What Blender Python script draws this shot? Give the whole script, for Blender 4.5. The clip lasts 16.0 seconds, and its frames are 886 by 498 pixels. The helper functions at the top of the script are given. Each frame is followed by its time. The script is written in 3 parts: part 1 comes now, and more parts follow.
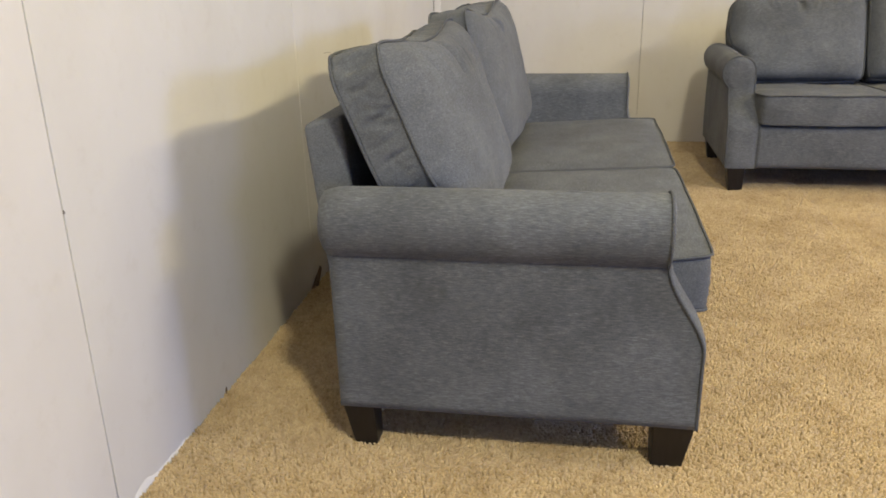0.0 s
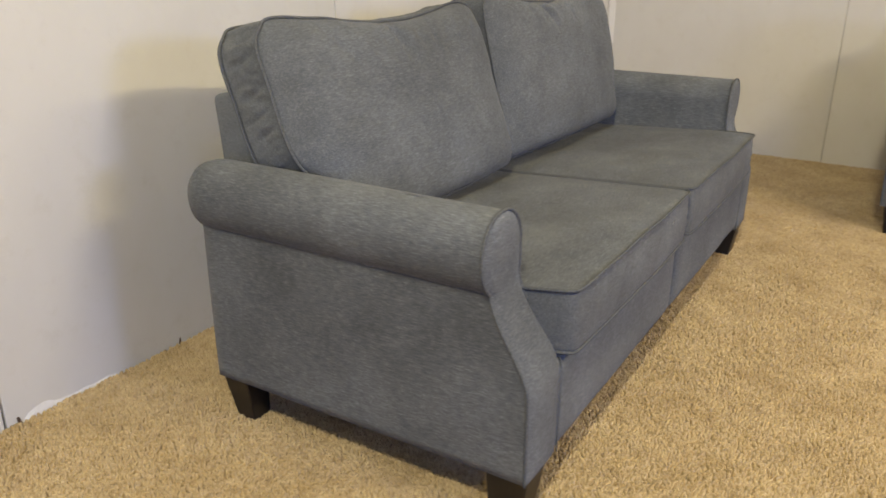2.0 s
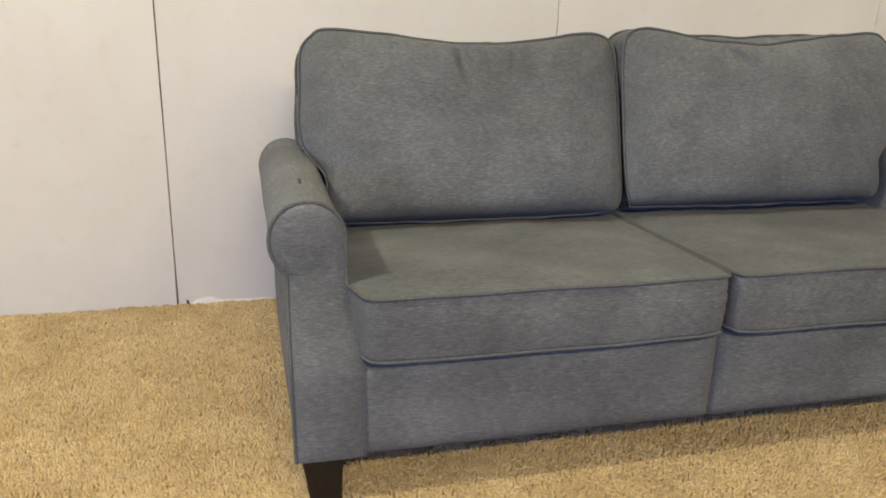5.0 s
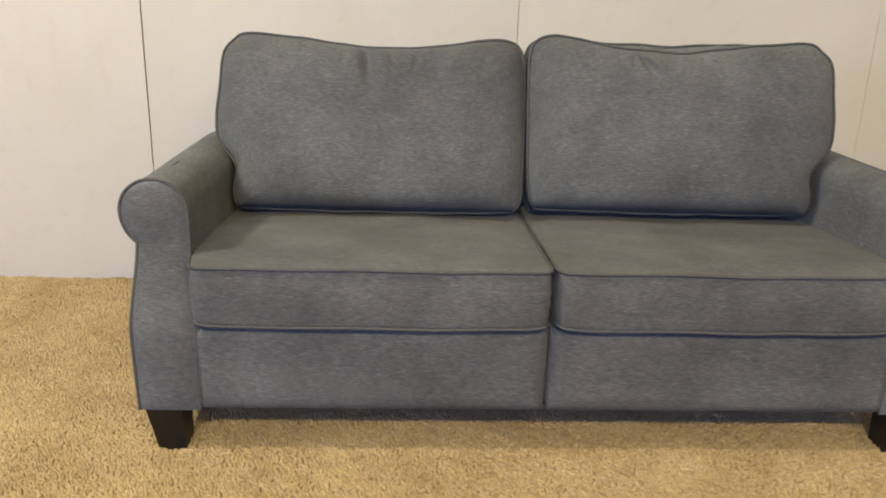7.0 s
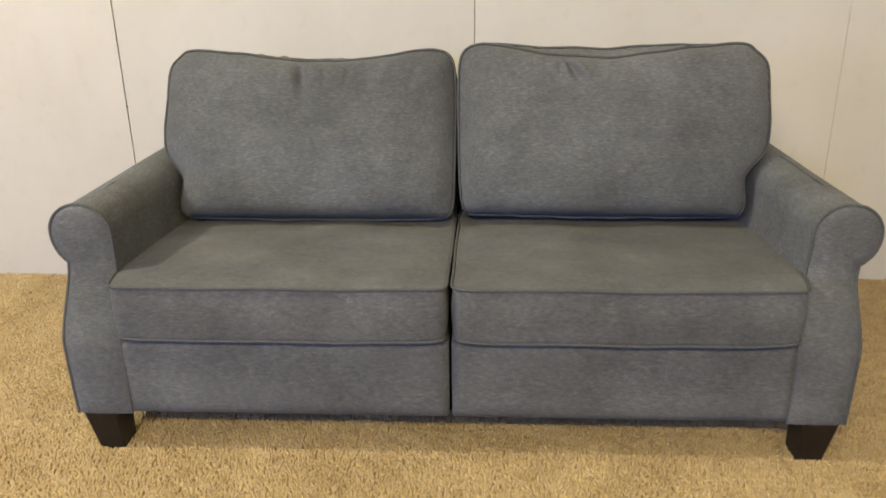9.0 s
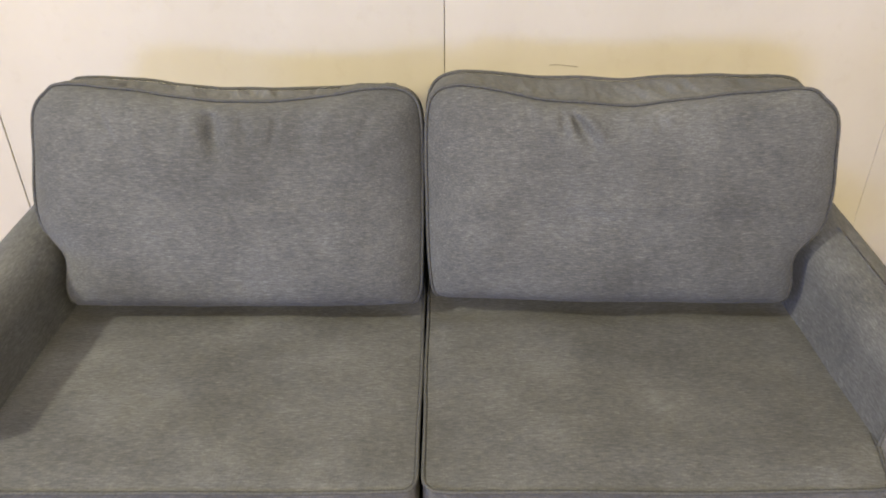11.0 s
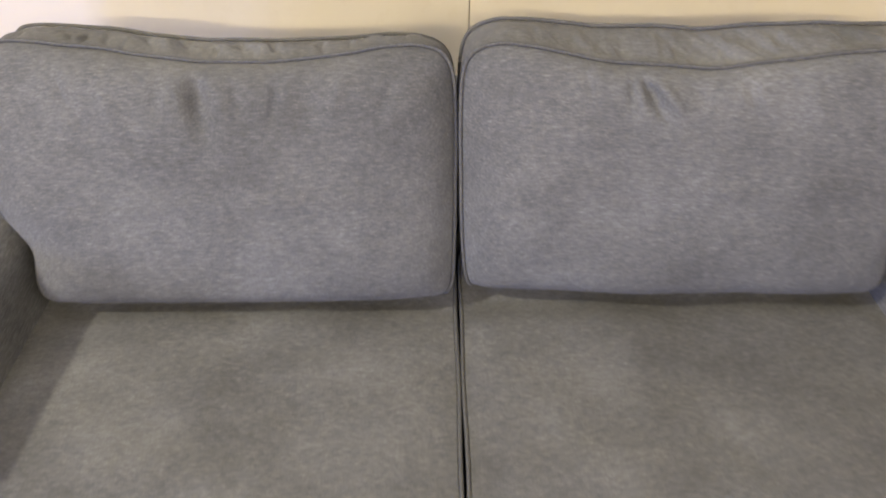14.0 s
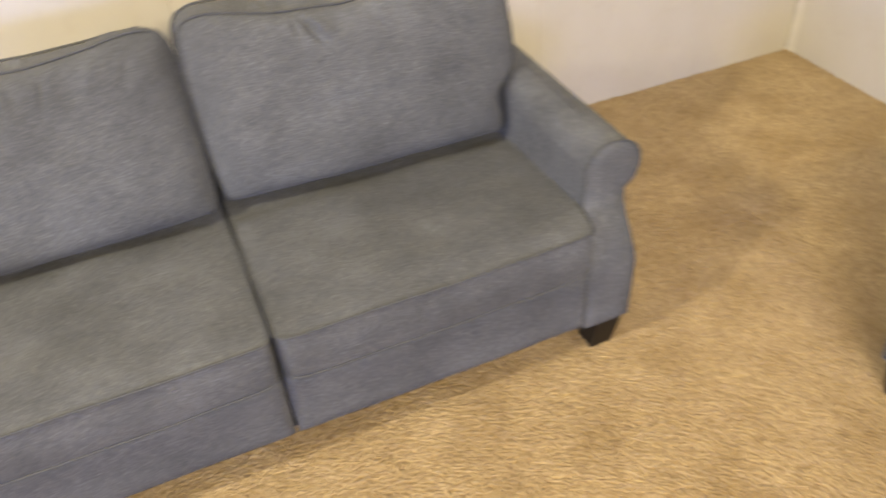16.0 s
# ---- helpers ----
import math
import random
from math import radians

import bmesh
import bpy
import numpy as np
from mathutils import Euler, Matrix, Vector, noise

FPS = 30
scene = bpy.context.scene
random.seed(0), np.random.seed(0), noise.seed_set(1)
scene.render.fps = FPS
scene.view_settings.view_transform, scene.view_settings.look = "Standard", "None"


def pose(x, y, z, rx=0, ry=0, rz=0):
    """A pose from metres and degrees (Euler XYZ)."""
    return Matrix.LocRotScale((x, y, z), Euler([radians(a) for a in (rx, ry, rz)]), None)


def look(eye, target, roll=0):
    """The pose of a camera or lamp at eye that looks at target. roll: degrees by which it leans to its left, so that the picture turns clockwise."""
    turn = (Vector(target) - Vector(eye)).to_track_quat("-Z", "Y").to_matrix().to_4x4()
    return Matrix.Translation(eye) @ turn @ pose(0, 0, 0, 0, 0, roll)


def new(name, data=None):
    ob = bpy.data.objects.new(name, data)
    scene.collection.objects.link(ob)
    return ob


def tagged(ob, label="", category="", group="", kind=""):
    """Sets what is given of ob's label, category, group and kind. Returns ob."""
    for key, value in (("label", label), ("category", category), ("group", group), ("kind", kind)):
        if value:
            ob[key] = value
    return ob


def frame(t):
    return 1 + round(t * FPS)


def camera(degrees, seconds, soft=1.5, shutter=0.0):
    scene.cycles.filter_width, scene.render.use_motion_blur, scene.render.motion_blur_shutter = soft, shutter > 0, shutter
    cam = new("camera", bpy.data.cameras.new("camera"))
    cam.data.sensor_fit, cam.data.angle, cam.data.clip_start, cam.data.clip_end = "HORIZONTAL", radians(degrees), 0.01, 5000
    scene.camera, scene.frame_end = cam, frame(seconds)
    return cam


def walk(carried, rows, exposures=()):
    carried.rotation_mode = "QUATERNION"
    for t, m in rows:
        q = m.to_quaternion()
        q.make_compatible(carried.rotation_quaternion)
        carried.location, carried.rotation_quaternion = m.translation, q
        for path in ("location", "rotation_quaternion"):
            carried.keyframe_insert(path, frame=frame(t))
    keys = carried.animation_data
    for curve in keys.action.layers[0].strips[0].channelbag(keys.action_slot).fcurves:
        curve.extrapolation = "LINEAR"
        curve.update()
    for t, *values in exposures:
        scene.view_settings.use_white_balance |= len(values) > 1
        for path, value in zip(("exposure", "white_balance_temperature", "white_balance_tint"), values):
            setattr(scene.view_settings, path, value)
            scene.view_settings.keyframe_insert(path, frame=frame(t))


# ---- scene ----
cam = camera(58.4, 16.0, soft=1.7, shutter=0.5)
PATH = [
    (0, (-2.359, 0.264, 1.023), (-0.506, 0.592, 0.345), -1.4),
    (0.5, (-2.339, 0.094, 1.013), (-0.51, 0.547, 0.342), -1.2),
    (1, (-2.256, -0.139, 1.008), (-0.474, 0.484, 0.348), -0.8),
    (1.5, (-2.103, -0.313, 0.997), (-0.395, 0.484, 0.328), 1.0),
    (2, (-1.969, -0.477, 1.0), (-0.368, 0.494, 0.298), 0.4),
    (2.5, (-1.835, -0.713, 1.025), (-0.349, 0.436, 0.339), -0.3),
    (3, (-1.658, -0.859, 0.997), (-0.254, 0.405, 0.341), -0.1),
    (3.5, (-1.458, -0.974, 0.995), (-0.23, 0.456, 0.326), 0.9),
    (3.7, (-1.385, -1.01, 0.986), (-0.283, 0.52, 0.318), 0.7),
    (5.8, (-0.666, -1.424, 0.974), (-0.396, 0.459, 0.356), 2.3),
    (6, (-0.585, -1.423, 0.969), (-0.358, 0.466, 0.353), 2.1),
    (6.5, (-0.457, -1.461, 0.98), (-0.304, 0.437, 0.368), 1.6),
    (7, (-0.318, -1.556, 0.98), (-0.225, 0.348, 0.376), 1.8),
    (7.5, (-0.194, -1.65, 1.002), (-0.125, 0.258, 0.405), 1.7),
    (8, (-0.097, -1.676, 1.021), (-0.069, 0.236, 0.434), 1.1),
    (8.5, (0.022, -1.659, 1.047), (-0.037, 0.241, 0.426), -0.2),
    (9, (0.071, -1.584, 1.121), (-0.032, 0.288, 0.423), -0.8),
    (9.5, (0.047, -1.417, 1.255), (-0.009, 0.433, 0.498), -1.0),
    (9.7, (0.032, -1.355, 1.3), (0.01, 0.487, 0.522), -0.7),
    (11.8, (0.048, -0.615, 1.488), (0.037, 0.943, 0.234), -0.4),
    (12, (0.046, -0.56, 1.479), (0.025, 0.978, 0.201), -0.4),
    (12.5, (0.077, -0.423, 1.492), (-0.001, 1.089, 0.185), -0.3),
    (13, (0.047, -0.352, 1.476), (-0.049, 1.131, 0.138), -0.6),
    (13.5, (-0.025, -0.366, 1.48), (-0.091, 1.092, 0.113), -1.3),
    (14, (-0.04, -0.536, 1.504), (-0.028, 0.934, 0.149), -0.4),
    (14.5, (-0.027, -0.734, 1.551), (0.005, 0.694, 0.152), -0.4),
    (15, (-0.072, -0.916, 1.574), (-0.02, 0.544, 0.208), -1.9),
    (15.5, (-0.135, -1.061, 1.576), (0.108, 0.422, 0.257), -3.0),
    (16, (-0.067, -1.205, 1.614), (0.472, 0.226, 0.326), -4.4),
]
EXPOSURES = [(0.0, 0.13, 6160, 12), (1.5, 0.03, 6360, 11), (3.5, 0.08, 6400, 10), (6.0, 0.06, 6570, 9), (8.0, 0.10, 6660, 9), (9.5, 0.16, 6600, 9),
             (12.0, 0.47, 6380, 18), (13.0, 0.47, 6380, 19), (14.0, 0.57, 6240, 20), (14.5, 0.70, 6270, 20), (15.0, 0.60, 6230, 18), (16.0, 0.52, 6400, 17)]
walk(cam, [(t, look(eye, target, roll)) for t, eye, target, roll in PATH], EXPOSURES)

# the room: back wall face at y = BACK, side wall face at x = SIDE, carpet surface at z = 0
BACK, SIDE, LEFT, FRONT, CEIL = 1.135, 2.452, -5.6, -6.2, 3.6

# ---- world and light ----
world = bpy.data.worlds.new("world")
scene.world = world
world.use_nodes = True
wn = world.node_tree.nodes
sky = wn.new("ShaderNodeTexSky")
sky.sky_type, sky.sun_disc, sky.sun_elevation, sky.sun_rotation = "NISHITA", False, radians(40), radians(200)
world.node_tree.links.new(sky.outputs["Color"], wn["Background"].inputs["Color"])
wn["Background"].inputs["Strength"].default_value = 0.1


def area_lamp(name, eye, target, w, h, watts, color):
    data = bpy.data.lights.new(name, "AREA")
    data.shape, data.size, data.size_y, data.energy, data.color = "RECTANGLE", w, h, watts, color
    ob = new(name, data)
    ob.matrix_world = look(eye, target)
    return ob


WARM = (1.0, 0.82, 0.42)
area_lamp("ceiling_lamp", (-0.72, -3.4, 2.78), (0.3, 0.4, 0.4), 1.2, 0.08, 88, WARM)
area_lamp("second_ceiling_lamp", (1.1, -3.4, 2.78), (2.3, 0.3, 0.9), 1.2, 0.08, 40, WARM)
area_lamp("side_ceiling_lamp", (-3.1, -0.68, 3.4), (-0.3, 0.1, 0.4), 0.24, 0.24, 108, (1.0, 0.90, 0.62))
area_lamp("window_daylight", (-1.3, -6.1, 1.95), (-1.0, 0.5, 0.7), 1.2, 0.6, 136, (0.30, 0.43, 1.0))
# added blue fill for the left-facing sides; its source is unseen
area_lamp("side_blue_fill", (-5.5, -3.6, 1.5), (-0.6, 0.4, 0.4), 1.3, 1.1, 84, (0.30, 0.45, 1.0))


# ---- materials ----
def material(name):
    m = bpy.data.materials.new(name)
    m.use_nodes = True
    nt = m.node_tree
    return m, nt, nt.nodes["Principled BSDF"]


def node(nt, kind, **values):
    n = nt.nodes.new(kind)
    for key, value in values.items():
        n.inputs[key.replace("_", " ")].default_value = value
    return n


def coords(nt, scale):
    tc = nt.nodes.new("ShaderNodeTexCoord")
    mp = nt.nodes.new("ShaderNodeMapping")
    mp.inputs["Scale"].default_value = scale
    nt.links.new(tc.outputs["Object"], mp.inputs["Vector"])
    return mp.outputs["Vector"]


def noise_tex(nt, vec, scale, detail=3.0, rough=0.55):
    n = node(nt, "ShaderNodeTexNoise", Scale=scale, Detail=detail, Roughness=rough)
    nt.links.new(vec, n.inputs["Vector"])
    return n.outputs["Fac"]


def ramp(nt, fac, stops):
    r = nt.nodes.new("ShaderNodeValToRGB")
    els = r.color_ramp.elements
    while len(els) < len(stops):
        els.new(0.5)
    for el, (pos, col) in zip(els, stops):
        el.position, el.color = pos, (*col, 1)
    nt.links.new(fac, r.inputs["Fac"])
    return r.outputs["Color"]


def multiply(nt, a, b, fac=1.0):
    mx = nt.nodes.new("ShaderNodeMix")
    mx.data_type, mx.blend_type = "RGBA", "MULTIPLY"
    mx.inputs[0].default_value = fac
    nt.links.new(a, mx.inputs[6])
    nt.links.new(b, mx.inputs[7])
    return mx.outputs[2]


def bump(nt, bsdf, height, strength, distance, normal=None):
    b = node(nt, "ShaderNodeBump", Strength=strength, Distance=distance)
    nt.links.new(height, b.inputs["Height"])
    if normal is not None:
        nt.links.new(normal, b.inputs["Normal"])
    nt.links.new(b.outputs["Normal"], bsdf.inputs["Normal"])
    return b.outputs["Normal"]


def grey(v):
    return (v, v, v)


def fabric(name, streak, slubs):
    """Heathered blue-grey chenille; streak: the noise frequencies that draw the slubs out along the weave; slubs: how light they are."""
    m, nt, bsdf = material(name)
    slub = noise_tex(nt, coords(nt, streak), 1.0, 2.5, 0.6)
    grain = noise_tex(nt, coords(nt, (1, 1, 1)), 430, 1.5, 0.6)
    col = ramp(nt, slub, [(0.22, (0.072, 0.078, 0.085)), (0.46, (0.095, 0.102, 0.110)), (0.60, (0.113, 0.120, 0.129)), (0.78, (0.158 * slubs, 0.166 * slubs, 0.176 * slubs))])
    col = multiply(nt, col, ramp(nt, grain, [(0.3, grey(0.86)), (0.5, grey(1.0)), (0.7, grey(1.17))]))
    nap = ramp(nt, noise_tex(nt, coords(nt, (1, 1, 1)), 4.2, 4.5, 0.58), [(0.3, grey(0.74)), (0.5, grey(0.98)), (0.7, grey(1.25))])
    fleck = ramp(nt, noise_tex(nt, coords(nt, (1, 1, 1)), 60, 2.0, 0.5), [(0.3, grey(0.94)), (0.7, grey(1.05))])
    long_slub = ramp(nt, noise_tex(nt, coords(nt, tuple(0.45 * v for v in streak)), 1.0, 1.5, 0.5), [(0.30, grey(0.94)), (0.42, grey(1.0)), (0.60, grey(1.0)), (0.70, grey(1.11))])
    nt.links.new(multiply(nt, multiply(nt, multiply(nt, col, long_slub), nap), fleck), bsdf.inputs["Base Color"])
    bsdf.inputs["Roughness"].default_value = 0.95
    bsdf.inputs["Specular IOR Level"].default_value = 0.15
    bsdf.inputs["Sheen Weight"].default_value = 0.06
    bsdf.inputs["Sheen Roughness"].default_value = 0.5
    n1 = bump(nt, bsdf, slub, 0.4, 0.0015)
    bump(nt, bsdf, noise_tex(nt, coords(nt, (1, 1, 1)), 700, 1.0, 0.5), 0.25, 0.0008, n1)
    return m


FABRIC_X = fabric("grey_chenille_crosswise", (70, 330, 370), 1.0)
FABRIC_Y = fabric("grey_chenille_lengthwise", (330, 62, 350), 1.03)


def plain_fabric(name, rgb):
    m, nt, bsdf = material(name)
    f = noise_tex(nt, coords(nt, (1, 1, 1)), 240, 2.0, 0.6)
    nt.links.new(ramp(nt, f, [(0.3, [c * 0.75 for c in rgb]), (0.7, [c * 1.2 for c in rgb])]), bsdf.inputs["Base Color"])
    bsdf.inputs["Roughness"].default_value = 0.95
    bsdf.inputs["Specular IOR Level"].default_value = 0.15
    bump(nt, bsdf, f, 0.4, 0.001)
    return m


# cord of the same cloth, coloured darker to carry the shade line beside it
SHADED_PIPING = plain_fabric("shaded_grey_piping", (0.084, 0.089, 0.094))
DUST_COVER = plain_fabric("black_dust_cover", (0.012, 0.012, 0.014))


def leg_wood():
    m, nt, bsdf = material("espresso_wood")
    f = noise_tex(nt, coords(nt, (90, 90, 8)), 1.0, 3.0, 0.6)
    nt.links.new(ramp(nt, f, [(0.3, (0.0045, 0.0035, 0.003)), (0.7, (0.012, 0.009, 0.008))]), bsdf.inputs["Base Color"])
    bsdf.inputs["Roughness"].default_value = 0.45
    bump(nt, bsdf, f, 0.1, 0.0006)
    return m


LEG_WOOD = leg_wood()


def wall_paint():
    m, nt, bsdf = material("cream_wall_paint")
    info = nt.nodes.new("ShaderNodeObjectInfo")
    base = ramp(nt, info.outputs["Random"], [(0.0, (0.55, 0.54, 0.503)), (1.0, (0.58, 0.566, 0.528))])
    stain = ramp(nt, noise_tex(nt, coords(nt, (1, 1, 0.6)), 2.2, 5.0, 0.6), [(0.32, (0.93, 0.92, 0.89)), (0.6, grey(1.0))])
    scuff = ramp(nt, noise_tex(nt, coords(nt, (1, 1, 1)), 14, 6.0, 0.7), [(0.28, (0.95, 0.94, 0.92)), (0.45, grey(1.0))])
    nt.links.new(multiply(nt, multiply(nt, base, stain), scuff), bsdf.inputs["Base Color"])
    bsdf.inputs["Roughness"].default_value = 0.50
    bsdf.inputs["Specular IOR Level"].default_value = 0.3
    n1 = bump(nt, bsdf, noise_tex(nt, coords(nt, (1, 1, 1)), 260, 2.0, 0.5), 0.12, 0.0012)
    bump(nt, bsdf, noise_tex(nt, coords(nt, (1, 1, 1)), 7, 3.0, 0.5), 0.25, 0.006, n1)
    return m


WALL_PAINT = wall_paint()


def dull(name, rgb, vary=0.2, scale=30.0, rough=0.8):
    m, nt, bsdf = material(name)
    f = noise_tex(nt, coords(nt, (1, 1, 1)), scale, 4.0, 0.6)
    nt.links.new(ramp(nt, f, [(0.3, [c * (1 - vary) for c in rgb]), (0.7, [c * (1 + vary) for c in rgb])]), bsdf.inputs["Base Color"])
    bsdf.inputs["Roughness"].default_value = rough
    bump(nt, bsdf, f, 0.2, 0.002)
    return m


JOINT = dull("dark_joint", (0.15, 0.132, 0.108))
CEILING_PAINT = dull("ceiling_paint", (0.72, 0.70, 0.66), 0.05, 4.0)
BATTEN_PAINT = dull("white_batten_paint", (0.68, 0.665, 0.63), 0.05, 12.0, 0.5)
# for the unseen walls: darker than the cream boards, to limit bounced light
UNSEEN_WALL_TAN = dull("unseen_wall_tan", (0.40, 0.37, 0.33), 0.06, 4.0)
SPLINTER = dull("raw_brown_wood", (0.09, 0.055, 0.03), 0.5, 60.0)
FILLER = dull("white_filler", (0.62, 0.61, 0.58), 0.05, 50.0)
LINT = dull("pale_lint", (0.30, 0.30, 0.30), 0.1)


def carpet():
    m, nt, bsdf = material("golden_beige_carpet")
    geo = nt.nodes.new("ShaderNodeNewGeometry")
    tuft = ramp(nt, geo.outputs["Random Per Island"], [(0.0, (0.370, 0.276, 0.144)), (0.2, (0.401, 0.302, 0.160)), (0.6, (0.442, 0.336, 0.181)), (1.0, (0.495, 0.381, 0.212))])
    patch = ramp(nt, noise_tex(nt, coords(nt, (1, 1, 1)), 5.0, 4.0, 0.6), [(0.30, (0.80, 0.77, 0.72)), (0.50, (0.97, 0.97, 0.98)), (0.68, (1.10, 1.12, 1.16))])
    matted = ramp(nt, noise_tex(nt, coords(nt, (1, 1, 0.2)), 38, 2.5, 0.6), [(0.32, (0.82, 0.79, 0.74)), (0.46, grey(1.0)), (0.70, grey(1.05))])
    nt.links.new(multiply(nt, multiply(nt, tuft, patch), matted), bsdf.inputs["Base Color"])
    bsdf.inputs["Roughness"].default_value = 0.95
    bsdf.inputs["Specular IOR Level"].default_value = 0.1
    bsdf.inputs["Sheen Weight"].default_value = 0.15
    return m


CARPET = carpet()


def carpet_backing():
    m, nt, bsdf = material("carpet_base")
    f = noise_tex(nt, coords(nt, (1, 1, 1)), 120, 3.0, 0.6)
    nt.links.new(ramp(nt, f, [(0.35, (0.26, 0.19, 0.10)), (0.65, (0.40, 0.31, 0.18))]), bsdf.inputs["Base Color"])
    bsdf.inputs["Roughness"].default_value = 0.95
    bump(nt, bsdf, f, 0.8, 0.008)
    return m


CARPET_BASE = carpet_backing()


# ---- mesh helpers ----
def mesh_of(name, verts, faces, mat, smooth=True):
    me = bpy.data.meshes.new(name)
    me.from_pydata([tuple(v) for v in verts], [], [tuple(f) for f in faces])
    bm = bmesh.new()
    bm.from_mesh(me)
    bmesh.ops.recalc_face_normals(bm, faces=bm.faces)
    bm.to_mesh(me)
    bm.free()
    me.materials.append(mat)
    if smooth:
        me.polygons.foreach_set("use_smooth", [True] * len(me.polygons))
    return me


def part(name, me, parent, label=""):
    ob = new(name, me)
    ob.parent = parent
    return tagged(ob, label=label)


def box_data(x0, x1, y0, y1, z0, z1, bevel=0.0):
    bm = bmesh.new()
    bmesh.ops.create_cube(bm, size=1.0)
    for v in bm.verts:
        v.co = ((x0 + x1) / 2 + v.co.x * (x1 - x0), (y0 + y1) / 2 + v.co.y * (y1 - y0), (z0 + z1) / 2 + v.co.z * (z1 - z0))
    if bevel:
        bmesh.ops.bevel(bm, geom=list(bm.edges), offset=bevel, segments=3, profile=0.5, affect="EDGES")
    return bm


def box_mesh(name, x0, x1, y0, y1, z0, z1, mat, bevel=0.0, smooth=False):
    bm = box_data(x0, x1, y0, y1, z0, z1, bevel)
    me = bpy.data.meshes.new(name)
    bm.to_mesh(me)
    bm.free()
    me.materials.append(mat)
    if smooth:
        me.polygons.foreach_set("use_smooth", [True] * len(me.polygons))
    return me


def spline(points, count, closed=True):
    """Catmull-Rom through the points, resampled to count points of even spacing."""
    p = [Vector(q) for q in points]
    n = len(p)
    dense = []
    for i in range(n if closed else n - 1):
        a, b, c, d = (p[(i + k) % n] if closed else p[min(max(i + k, 0), n - 1)] for k in (-1, 0, 1, 2))
        for j in range(16):
            t = j / 16
            dense.append(0.5 * (2 * b + (c - a) * t + (2 * a - 5 * b + 4 * c - d) * t * t + (3 * b - a - 3 * c + d) * t ** 3))
    dense.append(dense[0].copy() if closed else p[-1])
    run = [0.0]
    for a, b in zip(dense, dense[1:]):
        run.append(run[-1] + (b - a).length)
    out, k = [], 0
    for i in range(count):
        s = run[-1] * i / (count if closed else count - 1)
        while k < len(run) - 2 and run[k + 1] < s:
            k += 1
        out.append(dense[k].lerp(dense[k + 1], (s - run[k]) / max(run[k + 1] - run[k], 1e-9)))
    return out


def tube(name, path, radius, mat, closed=True, sides=8):
    """A cord along a 3D path."""
    n = len(path)
    verts, faces = [], []
    for i, p in enumerate(path):
        a = path[(i - 1) % n] if closed or i else path[i]
        b = path[(i + 1) % n] if closed or i < n - 1 else path[i]
        d = (b - a).normalized()
        side = d.cross(Vector((0.31, 0.67, 0.68))).normalized()
        up = side.cross(d)
        for k in range(sides):
            w = 2 * math.pi * k / sides
            verts.append(p + radius * (math.cos(w) * side + math.sin(w) * up))
    for i in range(n if closed else n - 1):
        for k in range(sides):
            j, k2 = (i + 1) % n, (k + 1) % sides
            faces.append((i * sides + k, j * sides + k, j * sides + k2, i * sides + k2))
    if not closed:
        faces.append(tuple(range(sides)))
        faces.append(tuple((n - 1) * sides + k for k in range(sides)))
    return mesh_of(name, verts, faces, mat)


